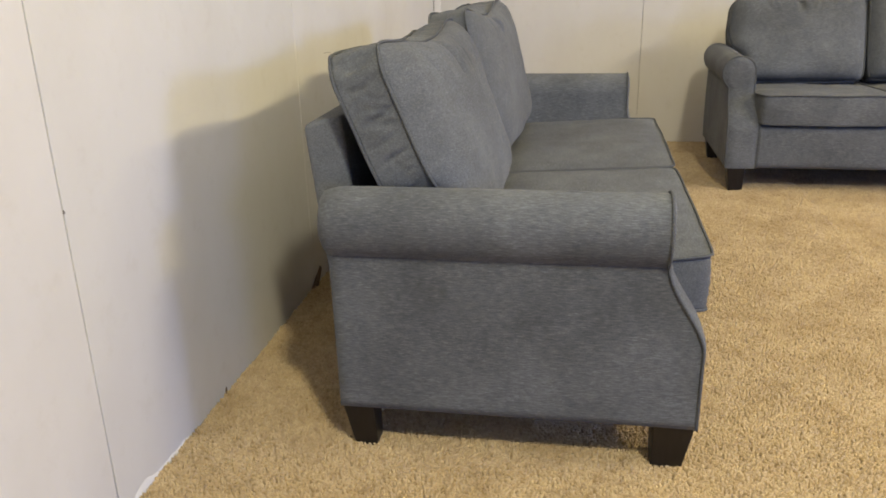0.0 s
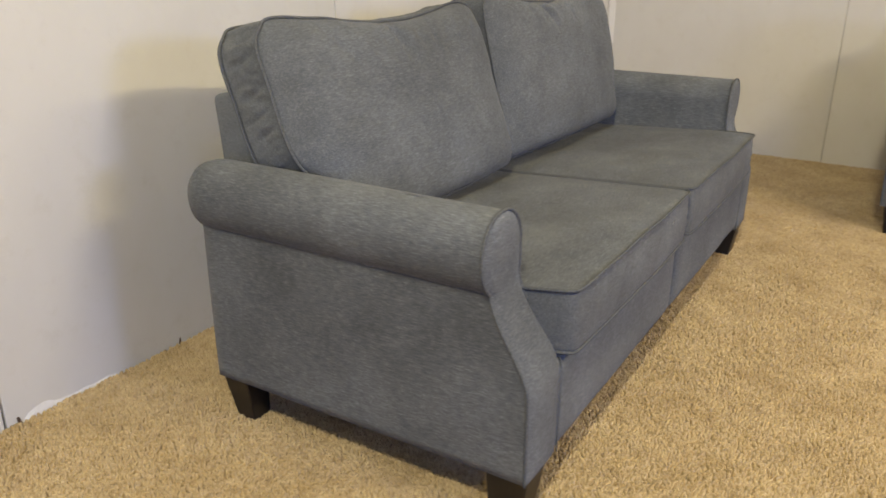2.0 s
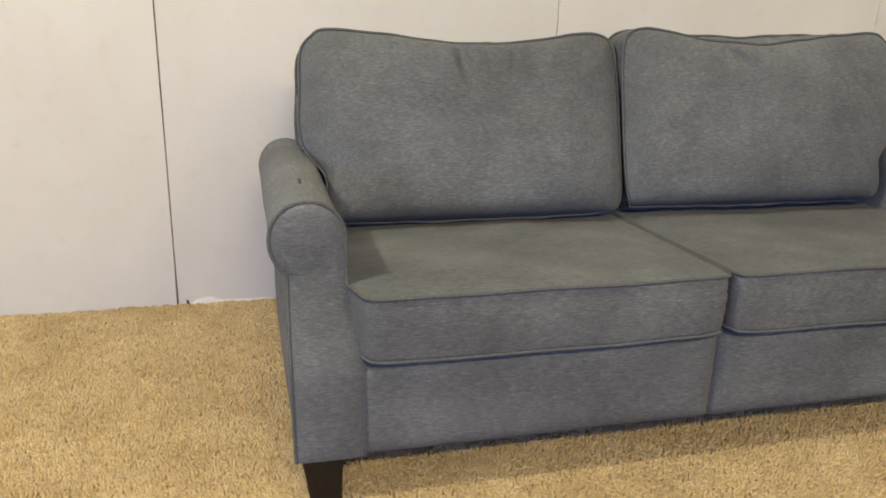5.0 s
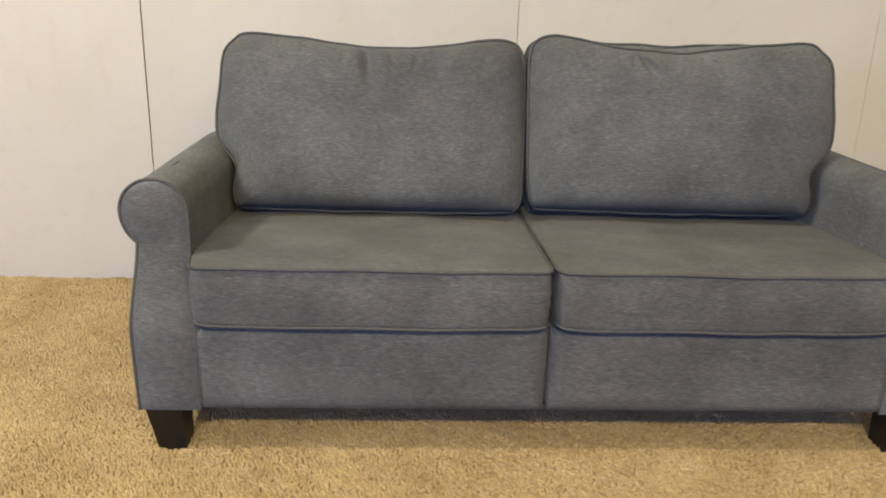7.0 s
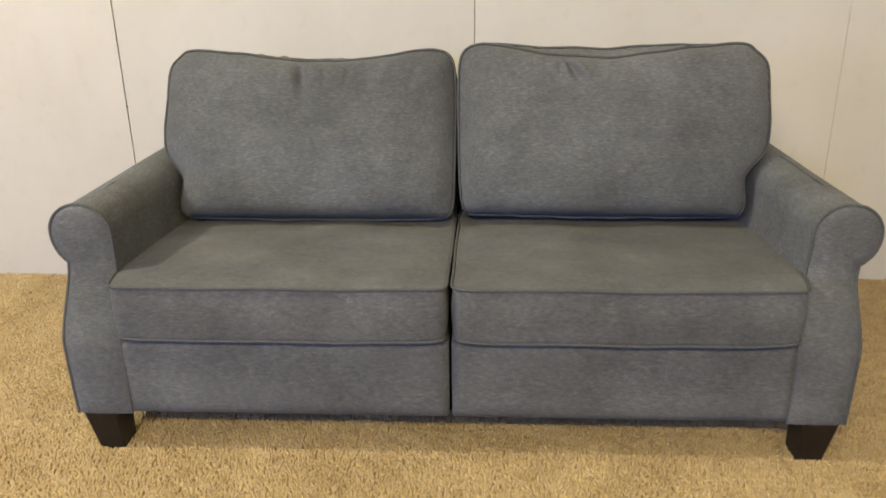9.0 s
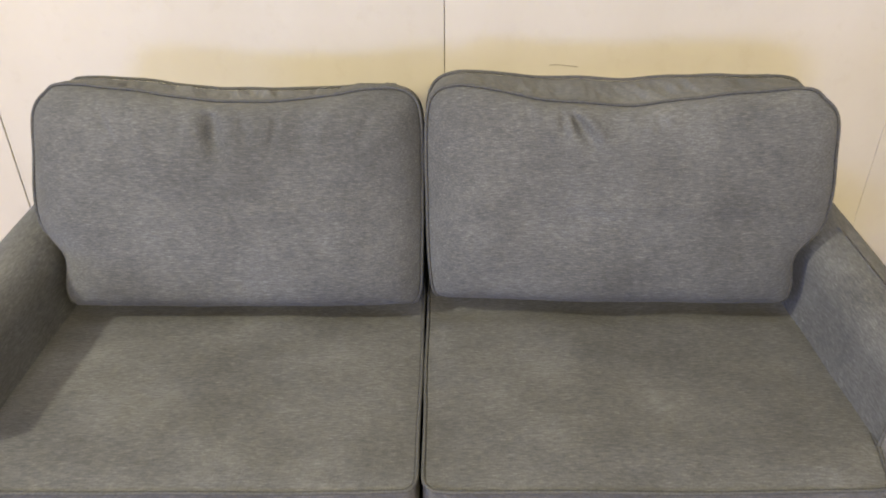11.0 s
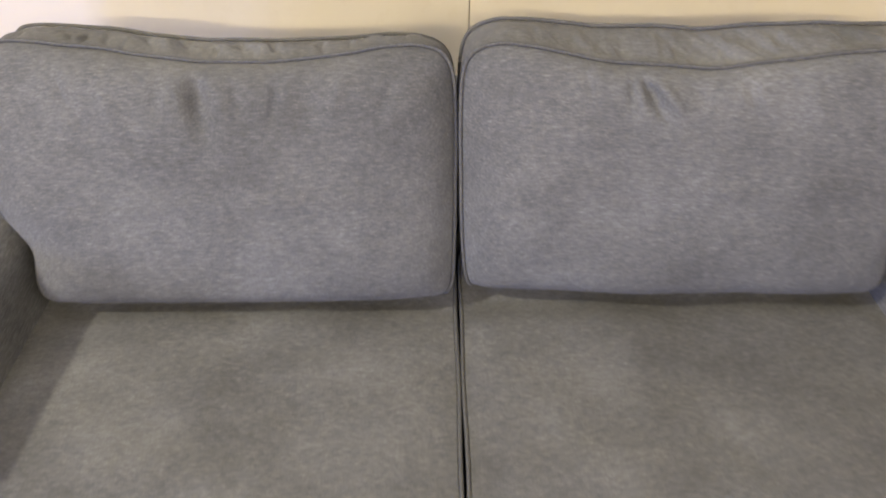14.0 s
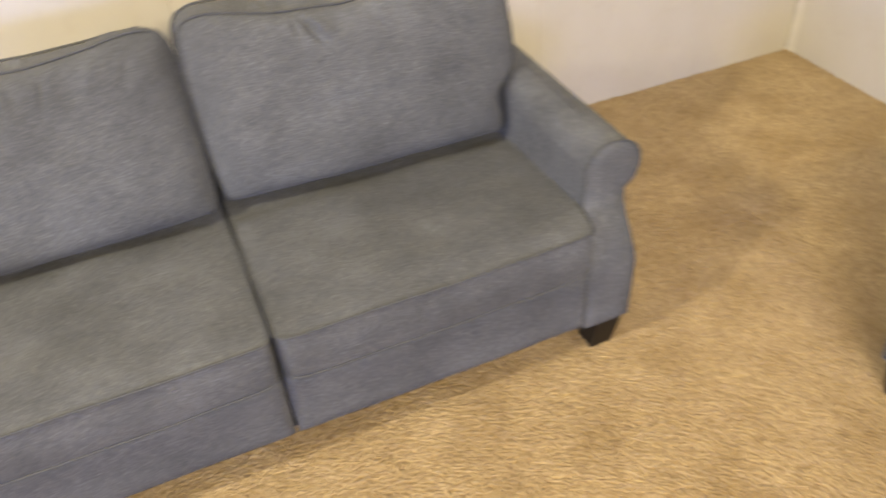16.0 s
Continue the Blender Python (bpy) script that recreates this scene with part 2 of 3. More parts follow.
def padded(name, outline, place, thick, crown, crown_under, dents, pucker, mat, seed, band_out=0.01, rings=26, power=2.6, steep=0.85, fold=0.0, corners=()):
    """A boxed cushion. outline: closed loop (u, v); place(u, v, h) gives the point h metres off the middle sheet;
    dents(u, v): how far the face rises or sinks; pucker: depth of the gathers in the boxing."""
    n = len(outline)
    c = sum(outline, Vector((0, 0))) / n
    left, right = c.x - min(o.x for o in outline), max(o.x for o in outline) - c.x
    below, above = c.y - min(o.y for o in outline), max(o.y for o in outline) - c.y
    verts, faces = [], []

    def dome(p, r):
        a = min(1.0, abs(p.x - c.x) / (right if p.x > c.x else left))
        b = min(1.0, abs(p.y - c.y) / (above if p.y > c.y else below))
        return ((1 - a ** power) * (1 - b ** power)) ** steep * (1 - r ** 16) ** 0.5

    def sheet(sign, rise):
        base = len(verts)
        verts.append(place(c.x, c.y, sign * (thick / 2 + rise) + (dents(c.x, c.y) if sign > 0 else 0)))
        for j in range(1, rings + 1):
            r = 1 - (1 - j / rings) ** 1.5
            for o in outline:
                p = c + r * (o - c)
                lift = rise * dome(p, r)
                edge = min(1.0, (1 - r) * 9)
                d = dents(p.x, p.y) * edge if sign > 0 else 0
                lump = 0.005 * edge * noise.noise(Vector((p.x * 5, p.y * 5, seed)))
                lump += 0.0015 * edge * noise.noise(Vector((p.x * 22, p.y * 22, seed + 5)))
                gather = pucker * 0.55 * math.exp(-(1 - r) * 14) * edge * noise.noise(Vector((o.x * 24, o.y * 24, seed + 2)))
                fold = pucker * 0.5 * math.exp(-(1 - r) * 5) * edge * noise.noise(Vector((p.x * 9 + p.y * 5, p.y * 4, seed + 4)))
                verts.append(place(p.x, p.y, sign * (thick / 2 + lift + lump) + d + gather + fold))
        for i in range(n):
            faces.append((base, base + 1 + i, base + 1 + (i + 1) % n))
        for j in range(rings - 1):
            for i in range(n):
                a, b = base + 1 + j * n, base + 1 + (j + 1) * n
                faces.append((a + i, b + i, b + (i + 1) % n, a + (i + 1) % n))
        return base + 1 + (rings - 1) * n

    top, under = sheet(1, crown), sheet(-1, crown_under)
    last = top
    steps = 14
    for s in range(1, steps):
        f = s / steps
        start = len(verts)
        for i, o in enumerate(outline):
            out = (outline[(i + 1) % n] - outline[i - 1]).normalized()
            out = Vector((out.y, -out.x))
            k = band_out * math.sin(math.pi * f)
            calm = min(1.0, max(0.15, (abs(o.x) - 0.03) / 0.10))  # pressed flat where two cushions meet
            g = noise.noise(Vector((o.x * 30 + f, o.y * 30 - f, seed + 9))) - 1.2 * max(0.0, noise.noise(Vector((o.x * 62, o.y * 62 + 2 * f, seed))))
            k += calm * pucker * math.sin(math.pi * f) * g
            crease = abs(noise.noise(Vector((o.x * 26 + 1.6 * f, o.y * 26, seed + 1.7))))
            k -= calm * fold * math.exp(-((o.y - 0.085) / 0.05) ** 2) * math.sin(math.pi * f) * max(0.0, 1 - crease / 0.30)
            k -= calm * 0.55 * pucker * math.sin(math.pi * f) * max(0.0, 1 - crease / 0.16)
            for cx, cy in corners:
                near = math.exp(-((o.x - cx) ** 2 + (o.y - cy) ** 2) / 0.045 ** 2)
                k -= 0.0035 * near * max(0.0, math.sin(9.5 * f * math.pi + 30 * o.x + 25 * o.y)) * math.sin(math.pi * f)
            p = o + out * min(k, 0.005 + band_out)
            verts.append(place(p.x, p.y, thick * (0.5 - f)))
        for i in range(n):
            j = (i + 1) % n
            faces.append((last + i, start + i, start + j, last + j))
        last = start
    for i in range(n):
        j = (i + 1) % n
        faces.append((last + i, under + i, under + j, last + j))
    me = mesh_of(name, verts, faces, mat)
    return me


def outward(outline, gap):
    n = len(outline)
    res = []
    for i, o in enumerate(outline):
        d = (outline[(i + 1) % n] - outline[i - 1]).normalized()
        res.append(o + gap * Vector((d.y, -d.x)))
    return res


# ---- the setting ----
floor = tagged(new("floor", box_mesh("floor", LEFT - 0.2, SIDE + 0.2, FRONT - 0.2, BACK + 0.2, -0.1, -0.007, CARPET_BASE)),
               "golden beige wall-to-wall carpet base", "floor", kind="structure")
ceiling = tagged(new("ceiling", box_mesh("ceiling", LEFT - 0.2, SIDE + 0.2, FRONT - 0.2, BACK + 0.2, CEIL, CEIL + 0.1, CEILING_PAINT)),
                 "plain off-white painted ceiling", "ceiling", kind="structure")
wall_north = tagged(new("wall_north", box_mesh("wall_north", LEFT - 0.2, SIDE + 0.2, BACK + 0.010, BACK + 0.2, -0.05, CEIL, JOINT)),
                    "cream painted board wall with open vertical joints", "wall", kind="structure")
wall_east = tagged(new("wall_east", box_mesh("wall_east", SIDE + 0.010, SIDE + 0.2, FRONT, BACK + 0.010, -0.05, CEIL, JOINT)),
                   "cream painted board wall with faint joints", "wall", kind="structure")
# the front wall, with the window opening that lets the daylight in


def pierced_wall(name, along, lo, hi, face, a0, a1, z0, z1, label):
    """A wall 0.15 m thick from lo to hi, with one opening a0..a1, z0..z1."""
    bm = bmesh.new()
    for p, q, r, t in ((lo, a0, -0.05, CEIL), (a1, hi, -0.05, CEIL), (a0, a1, -0.05, z0), (a0, a1, z1, CEIL)):
        piece = box_data(p, q, face - 0.15, face, r, t) if along == "x" else box_data(face - 0.15, face, p, q, r, t)
        tmp = bpy.data.meshes.new("tmp")
        piece.to_mesh(tmp)
        piece.free()
        bm.from_mesh(tmp)
        bpy.data.meshes.remove(tmp)
    me = bpy.data.meshes.new(name)
    bm.to_mesh(me)
    bm.free()
    me.materials.append(UNSEEN_WALL_TAN)
    return tagged(new(name, me), label, "wall", kind="structure")


wall_south = pierced_wall("wall_south", "x", LEFT - 0.2, SIDE + 0.2, FRONT, -2.1, -0.5, 1.45, 2.45, "unseen plain wall, toned tan to limit bounce, with a window opening")
# unseen wall; its opening is added to go with the blue fill
wall_west = pierced_wall("wall_west", "y", FRONT, BACK + 0.2, LEFT, -4.3, -2.9, 0.9, 2.1, "unseen plain wall, toned tan to limit bounce, with an added low opening")


def board(name, along, a0, a1, face, wavy0=0.0, wavy1=0.0):
    """One wall board, 10 mm thick, with its long edges a little uneven. along: 'x' or 'y'."""
    rows = 90
    verts, faces = [], []
    for i in range(rows + 1):
        z = -0.012 + (CEIL + 0.012) * i / rows if i else -0.012
        w0 = wavy0 * (0.4 + 0.6 * noise.noise(Vector((z * 2.3, a0, 3)))) * min(1, max(0.25, (z - 0.3) / 0.4))
        w1 = wavy1 * (0.4 + 0.6 * noise.noise(Vector((z * 2.3, a1, 7)))) * min(1, max(0.25, (z - 0.3) / 0.4))
        foot = max(0.0, 1 - max(z, 0) / 0.13)
        lo, hi = a0 + w0 + (0.0015 * foot if wavy0 else 0), a1 - w1 - (0.0015 * foot if wavy1 else 0)
        for a, d in ((lo, 0.010), (lo, 0.0012), (lo + 0.0012, 0.0), (hi - 0.0012, 0.0), (hi, 0.0012), (hi, 0.010)):
            verts.append((a, face + d, z) if along == "x" else (face + d, a, z))
    for i in range(rows):
        for k in range(5):
            faces.append((i * 6 + k, i * 6 + k + 1, i * 6 + k + 7, i * 6 + k + 6))
    return mesh_of(name, verts, faces, WALL_PAINT, smooth=False)


SEAM_A, SEAM_B, SEAM_C = -1.181, 0.037, 1.245
edges = [LEFT, SEAM_A - 2.438, SEAM_A - 1.219, SEAM_A, SEAM_B, SEAM_C, SIDE]
gaps = [0.001, 0.0015, 0.0015, 0.0015, 0.0010, 0.0005, 0.003]
for i in range(len(edges) - 1):
    part("wall_board", board("wall_board", "x", edges[i] + gaps[i], edges[i + 1] - gaps[i + 1], BACK, 0.001 if i == 3 else 0, 0.001 if i == 2 else 0), wall_north)
edges = [FRONT] + [BACK - 1.205 - 1.219 * k for k in (4, 3, 2, 1, 0)] + [BACK]
for a0, a1 in zip(edges, edges[1:]):
    part("wall_board", board("wall_board", "y", a0 + 0.001, a1 - 0.001, SIDE), wall_east)
# a narrow white batten covers the side wall's edge in the corner
corner = box_mesh("trim", SIDE - 0.007, SIDE - 0.0005, BACK - 0.042, BACK - 0.004, -0.005, CEIL, BATTEN_PAINT, 0.0015)
tagged(new("trim", corner), "narrow white painted batten in the corner of the cream walls", "trim", kind="structure")


# ---- the sofas ----
# a sofa stands with its front at y = 0 and faces -y; half: half its width over the arm bases
def smooth_step(a, b, t):
    t = min(1.0, max(0.0, (t - a) / (b - a)))
    return t * t * (3 - 2 * t)


ROLL_Z, ROLL_R, ROLL_LOW = 0.530, 0.069, 0.080


def roll_width(z):
    """Half the width of the roll at a height: round above its middle, longer below."""
    rise = (z - ROLL_Z) / (ROLL_R if z > ROLL_Z else ROLL_LOW)
    return ROLL_R * math.sqrt(max(1 - rise * rise, 0))


def arm_outer(z):
    """Distance of the arm's outer face beyond the base width."""
    panel = 0.004 * math.sin(math.pi * min(1, max(0, (z - 0.11) / 0.40)))
    if z < 0.462:
        return panel
    return max(-0.036 + roll_width(z), -0.036)


def arm_inner(z):
    """Distance of the arm's inner face inside the base width."""
    if z < ROLL_Z:
        return 0.128 - 0.023 * smooth_step(0.28, 0.46, z)
    return 0.036 + roll_width(z)


def arm_front(z):
    return 0.006 + 0.080 * smooth_step(0.285, 0.475, z) ** 0.9


def arm_point(side, half, x, y, z):
    """A point of the arm at x < 0, carried to its side; the right arm is stuffed a little fuller."""
    full = smooth_step(0.42, 0.50, z) if side > 0 else 0.0
    cx = -half + 0.036
    return (-side * (cx + (x - cx) * (1 + 0.04 * full) - 0.010 * full), y, z + 0.003 * full)


def build_arm(sofa, half, side):
    """side -1 or 1. A rolled arm: body, padded front panel, cord round the front."""
    zs = [0.108 + 0.355 * i / 22 for i in range(23)]
    zs += [ROLL_Z - (ROLL_LOW if a < 90 else ROLL_R) * math.cos(radians(a)) for a in range(34, 180, 7)] + [ROLL_Z + ROLL_R]
    zs = sorted(z for z in zs if z >= 0.108)
    loop = [(-half - arm_outer(z), z) for z in zs] + [(-half + arm_inner(z), z) for z in reversed(zs)]
    n, m = len(loop), 30
    verts, faces = [], []
    for j in range(m + 1):
        f = j / m
        for x, z in loop:
            roll = smooth_step(0.44, 0.52, z)
            back = 0.762 + 0.013 * roll
            y = arm_front(z) + (back - arm_front(z)) * f
            # the end of the roll is padded: pull it in over the last stretch
            end = max(0.0, (f - 0.93) / 0.07)
            shrink = 1 - 0.14 * roll * end ** 2
            cx, cz = -half + 0.036, ROLL_Z
            lump = 0.0022 * noise.noise(Vector((x * 6 + side * 9, y * 6, z * 6)))
            xx = cx + (x - cx) * (shrink if z > 0.44 else 1) + (lump if x < cx else -lump)
            zz = cz + (z - cz) * (shrink if z > cz else 1)
            verts.append(arm_point(side, half, xx, y, zz))
    for j in range(m):
        for i in range(n):
            k = (i + 1) % n
            faces.append((j * n + i, j * n + k, (j + 1) * n + k, (j + 1) * n + i))
    faces.append(tuple(m * n + i for i in range(n)))
    arm = part("arm", mesh_of("arm", verts, faces, FABRIC_Y), sofa)

    # front panel: rows from edge to edge, softly padded
    cols = 14
    verts, faces = [], []
    for z in zs:
        a, b = -half - arm_outer(z), -half + arm_inner(z)
        for k in range(cols + 1):
            f = k / cols
            pad = 0.009 * (1 - (2 * f - 1) ** 4) * min(1, (ROLL_Z + ROLL_R + 0.004 - z) / 0.02) * min(1, 0.3 + (z - 0.108) / 0.03)
            verts.append(arm_point(side, half, a + (b - a) * f, arm_front(z) - 0.001 - pad, z))
    for i in range(len(zs) - 1):
        for k in range(cols):
            a = i * (cols + 1) + k
            faces.append((a, a + 1, a + cols + 2, a + cols + 1))
    part("arm_front", mesh_of("arm_front", verts, faces, FABRIC_X), arm)

    cx = -half + 0.036
    rim = [(Vector(arm_point(side, half, x + (0.002 if x > cx else -0.002), arm_front(z) - 0.001, z + (0.002 if z > ROLL_Z else 0))), x, z) for x, z in loop]
    cord = [p for p, x, z in rim if x <= cx or z > 0.40]
    part("piping", tube("piping", spline(cord, 150, closed=False), 0.0033, SHADED_PIPING, closed=False), arm, "thin grey fabric piping, darkened for the shade beside it")
    stitch = [p + Vector((0, -0.0035, 0)) for p, x, z in rim if x > cx and z <= 0.33]
    part("seam", tube("seam", spline(stitch, 30, closed=False), 0.0017, SHADED_PIPING, closed=False, sides=6), arm)
    # crease cord where the roll meets the side
    x = -half - arm_outer(0.46) + 0.001
    path = [Vector((-side * x, arm_front(0.462) + 0.01 + (0.745 - arm_front(0.462)) * i / 30, 0.4605 + 0.001 * noise.noise(Vector((i * 0.4, side, 0))))) for i in range(31)]
    part("seam", tube("seam", path, 0.0016, SHADED_PIPING, closed=False, sides=6), arm)


def build_leg(sofa, x_out, x_in, y_out, y_in):
    """A tapered block leg; the two outer faces slope inwards to the foot."""
    sx, sy = (1 if x_in > x_out else -1), (1 if y_in > y_out else -1)
    bm = box_data(min(x_out, x_in), max(x_out, x_in), min(y_out, y_in), max(y_out, y_in), -0.013, 0.112)
    for v in bm.verts:
        if v.co.z < 0:
            if abs(v.co.x - x_out) < 1e-5:
                v.co.x += sx * 0.019
            else:
                v.co.x -= sx * 0.002
            if abs(v.co.y - y_out) < 1e-5:
                v.co.y += sy * 0.021
    bmesh.ops.bevel(bm, geom=list(bm.edges), offset=0.003, segments=2, profile=0.5, affect="EDGES")
    me = bpy.data.meshes.new("leg")
    bm.to_mesh(me)
    bm.free()
    me.materials.append(LEG_WOOD)
    part("leg", me, sofa, "dark espresso tapered wooden leg")


def build_rail(sofa, x0, x1):
    """Front rail panel under a seat, softly padded."""
    cols, rows = 40, 12
    verts, faces = [], []
    for i in range(rows + 1):
        z = 0.111 + 0.192 * i / rows
        for k in range(cols + 1):
            f = k / cols
            edge = (1 - f if x0 + x1 < 0 else f) * (x1 - x0)
            rim = 1 - math.exp(-edge / 0.012)
            low = 1 - math.exp(-(z - 0.108) / 0.010)
            y = 0.013 - 0.012 * rim * low * (1 - math.exp(-(0.304 - z) / 0.006)) - 0.0025 * noise.noise(Vector((x0 * 3 + f * 4, z * 9, 2)))
            verts.append((x0 + (x1 - x0) * f, y, z))
    w = cols + 1
    for i in range(rows):
        for k in range(cols):
            a = i * w + k
            faces.append((a, a + 1, a + w + 1, a + w))
    # sides, underside and back close the box
    base = len(verts)
    for i in range(rows + 1):
        z = 0.111 + 0.192 * i / rows
        verts += [(x0, 0.60, z), (x1, 0.60, z)]
    for i in range(rows):
        faces.append((i * w, (i + 1) * w, base + 2 * i + 2, base + 2 * i))
        faces.append((i * w + cols, (i + 1) * w + cols, base + 2 * i + 3, base + 2 * i + 1))
        faces.append((base + 2 * i, base + 2 * i + 1, base + 2 * i + 3, base + 2 * i + 2))
    faces.append(tuple(range(w)) + (base + 1, base))
    faces.append(tuple(rows * w + k for k in range(w)) + (base + 2 * rows + 1, base + 2 * rows))
    part("front_rail", mesh_of("front_rail", verts, faces, FABRIC_X), sofa)


def build_seat(sofa, x0, x1, seed):
    """A boxed seat cushion with a cord round its upper and its lower edge."""
    y0, y1 = -0.015, 0.66
    wl, wr = (0.024, 0.0) if x0 + x1 < 0 else (0.0, 0.024)  # it fills the space up to the arm
    r = 0.026
    pts = [(x0, y0 + r), (x0 + r * 0.3, y0 + r * 0.3), (x0 + r, y0)]
    pts += [(x0 + (x1 - x0) * f, y0 - 0.004 * math.sin(math.pi * f)) for f in (0.2, 0.35, 0.5, 0.65, 0.8)]
    pts += [(x1 - r, y0), (x1 - r * 0.3, y0 + r * 0.3), (x1, y0 + r)]
    pts += [(x1 + 0.8 * wr, 0.10), (x1 + wr, 0.16), (x1 + wr + 0.002, 0.3), (x1 + wr, 0.45), (x1 + wr, 0.6), (x1 - 0.015, y1 - 0.015), (x1 - 0.06, y1)]
    pts += [((x0 + x1) / 2, y1), (x0 + 0.06, y1), (x0 + 0.015, y1 - 0.015), (x0 - wl, 0.6), (x0 - wl, 0.45), (x0 - wl - 0.002, 0.3), (x0 - wl, 0.16), (x0 - 0.8 * wl, 0.10)]
    outline = spline(pts, 260)
    thick = 0.129

    def place(u, v, h):
        lift = 0.0
        if h < 0:
            near = min(u - x0, x1 - u)
            lift = 0.007 * math.exp(-max(near, 0) / 0.03) * smooth_step(0.2, 0.0, v) * min(1.0, -2 * h / thick)
        sag = 0.004 * noise.noise(Vector((u * 6, seed, 0)))
        return Vector((u, v + 0.002 * noise.noise(Vector((u * 7, h * 12, seed))), 0.3785 + h + lift + sag - 0.026 * min(1.0, max(0.0, v / 0.5))))

    def dents(u, v):
        return 0.004 * noise.noise(Vector((u * 7, v * 9, seed + 3))) - 0.005 * math.exp(-((u - (x0 + x1) / 2) ** 2 + (v - 0.3) ** 2) / 0.03) - 0.010 * smooth_step(0.43, 0.50, v)

    cushion = part("seat_cushion", padded("seat_cushion", outline, place, thick, 0.011, 0.004, dents, 0.0008, FABRIC_X, seed, 0.0055, power=4.0, corners=((x0, y0), (x1, y0))), sofa)
    for h, out, cord in ((thick / 2, 0.0034, 0.0034), (-thick / 2, 0.0010, 0.0034)):
        path = [place(o.x, o.y, h) for o in outward(outline, out)]
        part("piping", tube("piping", path, cord, SHADED_PIPING), cushion, "thin grey fabric piping, darkened for the shade beside it")


def build_back(sofa, pts, foot, lean, thick, crown, seed, dimples, twist=0.0, skew=0.0, sag=(0, 0, 0, 0)):
    """A boxed back cushion that leans on the back; foot: (y, z) of its lower front edge."""
    outline = spline(pts, 440)
    outline = [o + Vector((0.002 * noise.noise(Vector((o.x * 9, o.y * 9, seed))), 0.0035 * noise.noise(Vector((o.x * 11, o.y * 11, seed + 7))))) for o in outline]
    up = Vector((0, math.sin(lean), math.cos(lean)))
    fore = Vector((0, -math.cos(lean), math.sin(lean)))
    origin = Vector((0, foot[0], foot[1])) - fore * (thick / 2)

    def place(u, v, h):
        v *= 1 - 0.010 * h / (thick / 2)
        # only the front of the top sags; its rear edge stays straight
        f = min(1.0, max(0.0, (u - sag[0]) / (sag[1] - sag[0]))) if sag[3] else 0.0
        v += 0.9 * sag[2] * math.sin(math.pi * f) ** 1.5 * smooth_step(0.30, sag[3] or 1, v) * (0.5 - min(0.5, max(-0.5, h / thick)))
        if u < 0 and sag[3] and h < 0:  # and is drawn forward in its middle
            h *= 1 - 0.36 * math.sin(math.pi * f) * smooth_step(0.20, sag[3], v)
            v -= 0.014 * smooth_step(0.1, 0.4, f) * smooth_step(0.25, sag[3], v) * min(1.0, -2 * h / thick)
        tuck = 0.030 * math.exp(-max(v, 0.0) / 0.011) * smooth_step(-thick / 2, thick / 2, h)  # the foot rolls under
        return origin + Vector((u, twist * (-u) * v / 0.43 - skew * u + tuck, 0)) + up * v + fore * h

    def dents(u, v):
        d = 0.005 * noise.noise(Vector((u * 4.5, v * 5, seed)))
        for du, dv, su, sv, depth, turn in dimples:
            a, b = u - du, v - dv
            a, b = a * math.cos(turn) + b * math.sin(turn), b * math.cos(turn) - a * math.sin(turn)
            d += depth * math.exp(-(a / su) ** 2 - (b / sv) ** 2)
        return d

    cushion = part("back_cushion", padded("back_cushion", outline, place, thick, crown, 0.020, dents, 0.0095, FABRIC_X, seed, 0.004, rings=40, power=4.2, steep=0.5, fold=0.016), sofa)
    for h in (thick / 2, -thick / 2):
        path = [place(o.x, o.y, h) for o in outward(outline, 0.0034)]
        part("piping", tube("piping", path, 0.0033, SHADED_PIPING), cushion, "thin grey fabric piping, darkened for the shade beside it")


def back_outline(x0, x1, height, outer, dip, swell=0.040):
    """outer: -1 when the left edge swells over an arm, 1 for the right edge. dip: how far the top sinks between its corners."""
    w = x1 - x0
    a, b = (x0, x1) if outer < 0 else (x1, x0)
    s = 1 if outer < 0 else -1
    pts = [(a + s * 0.045, 0.002), (a + s * 0.012, 0.012), (a + s * 0.002, 0.05), (a + s * 0.004, 0.12), (a - s * (swell - 0.010), 0.185), (a - s * swell, 0.25),
           (a - s * (swell - 0.006), 0.33), (a - s * (swell - 0.013), height - 0.055), (a - s * 0.013, height - 0.017), (a + s * 0.022, height)]
    pts += [(a + s * w * f, height - dip * g) for f, g in ((0.18, 0.25), (0.32, 0.65), (0.47, 1.0), (0.62, 0.9), (0.77, 0.45), (0.87, 0.05))]
    pts += [(b - s * 0.052, height + 0.001), (b - s * 0.016, height - 0.014), (b - s * 0.001, height - 0.055), (b + s * 0.001, height * 0.7), (b - s * 0.001, height * 0.4),
            (b - s * 0.003, 0.10), (b - s * 0.008, 0.04), (b - s * 0.022, 0.010), (b - s * 0.06, 0.0), ((a + b) / 2, -0.004)]
    return pts if outer > 0 else list(reversed(pts))


def build_back_frame(sofa, x0, x1):
    """The upholstered back that the cushions lean on."""
    bm = box_data(x0, x1, 0.70, 0.786, 0.112, 0.718, 0.012)
    for v in bm.verts:
        v.co.y += 0.058 * smooth_step(0.45, 0.72, v.co.z)
        if v.co.z > 0.6:
            v.co.z -= 0.30 * (v.co.y - 0.80) * 0.9
    me = bpy.data.meshes.new("back_frame")
    bm.to_mesh(me)
    bm.free()
    me.materials.append(FABRIC_X)
    me.polygons.foreach_set("use_smooth", [True] * len(me.polygons))
    part("back_frame", me, sofa)


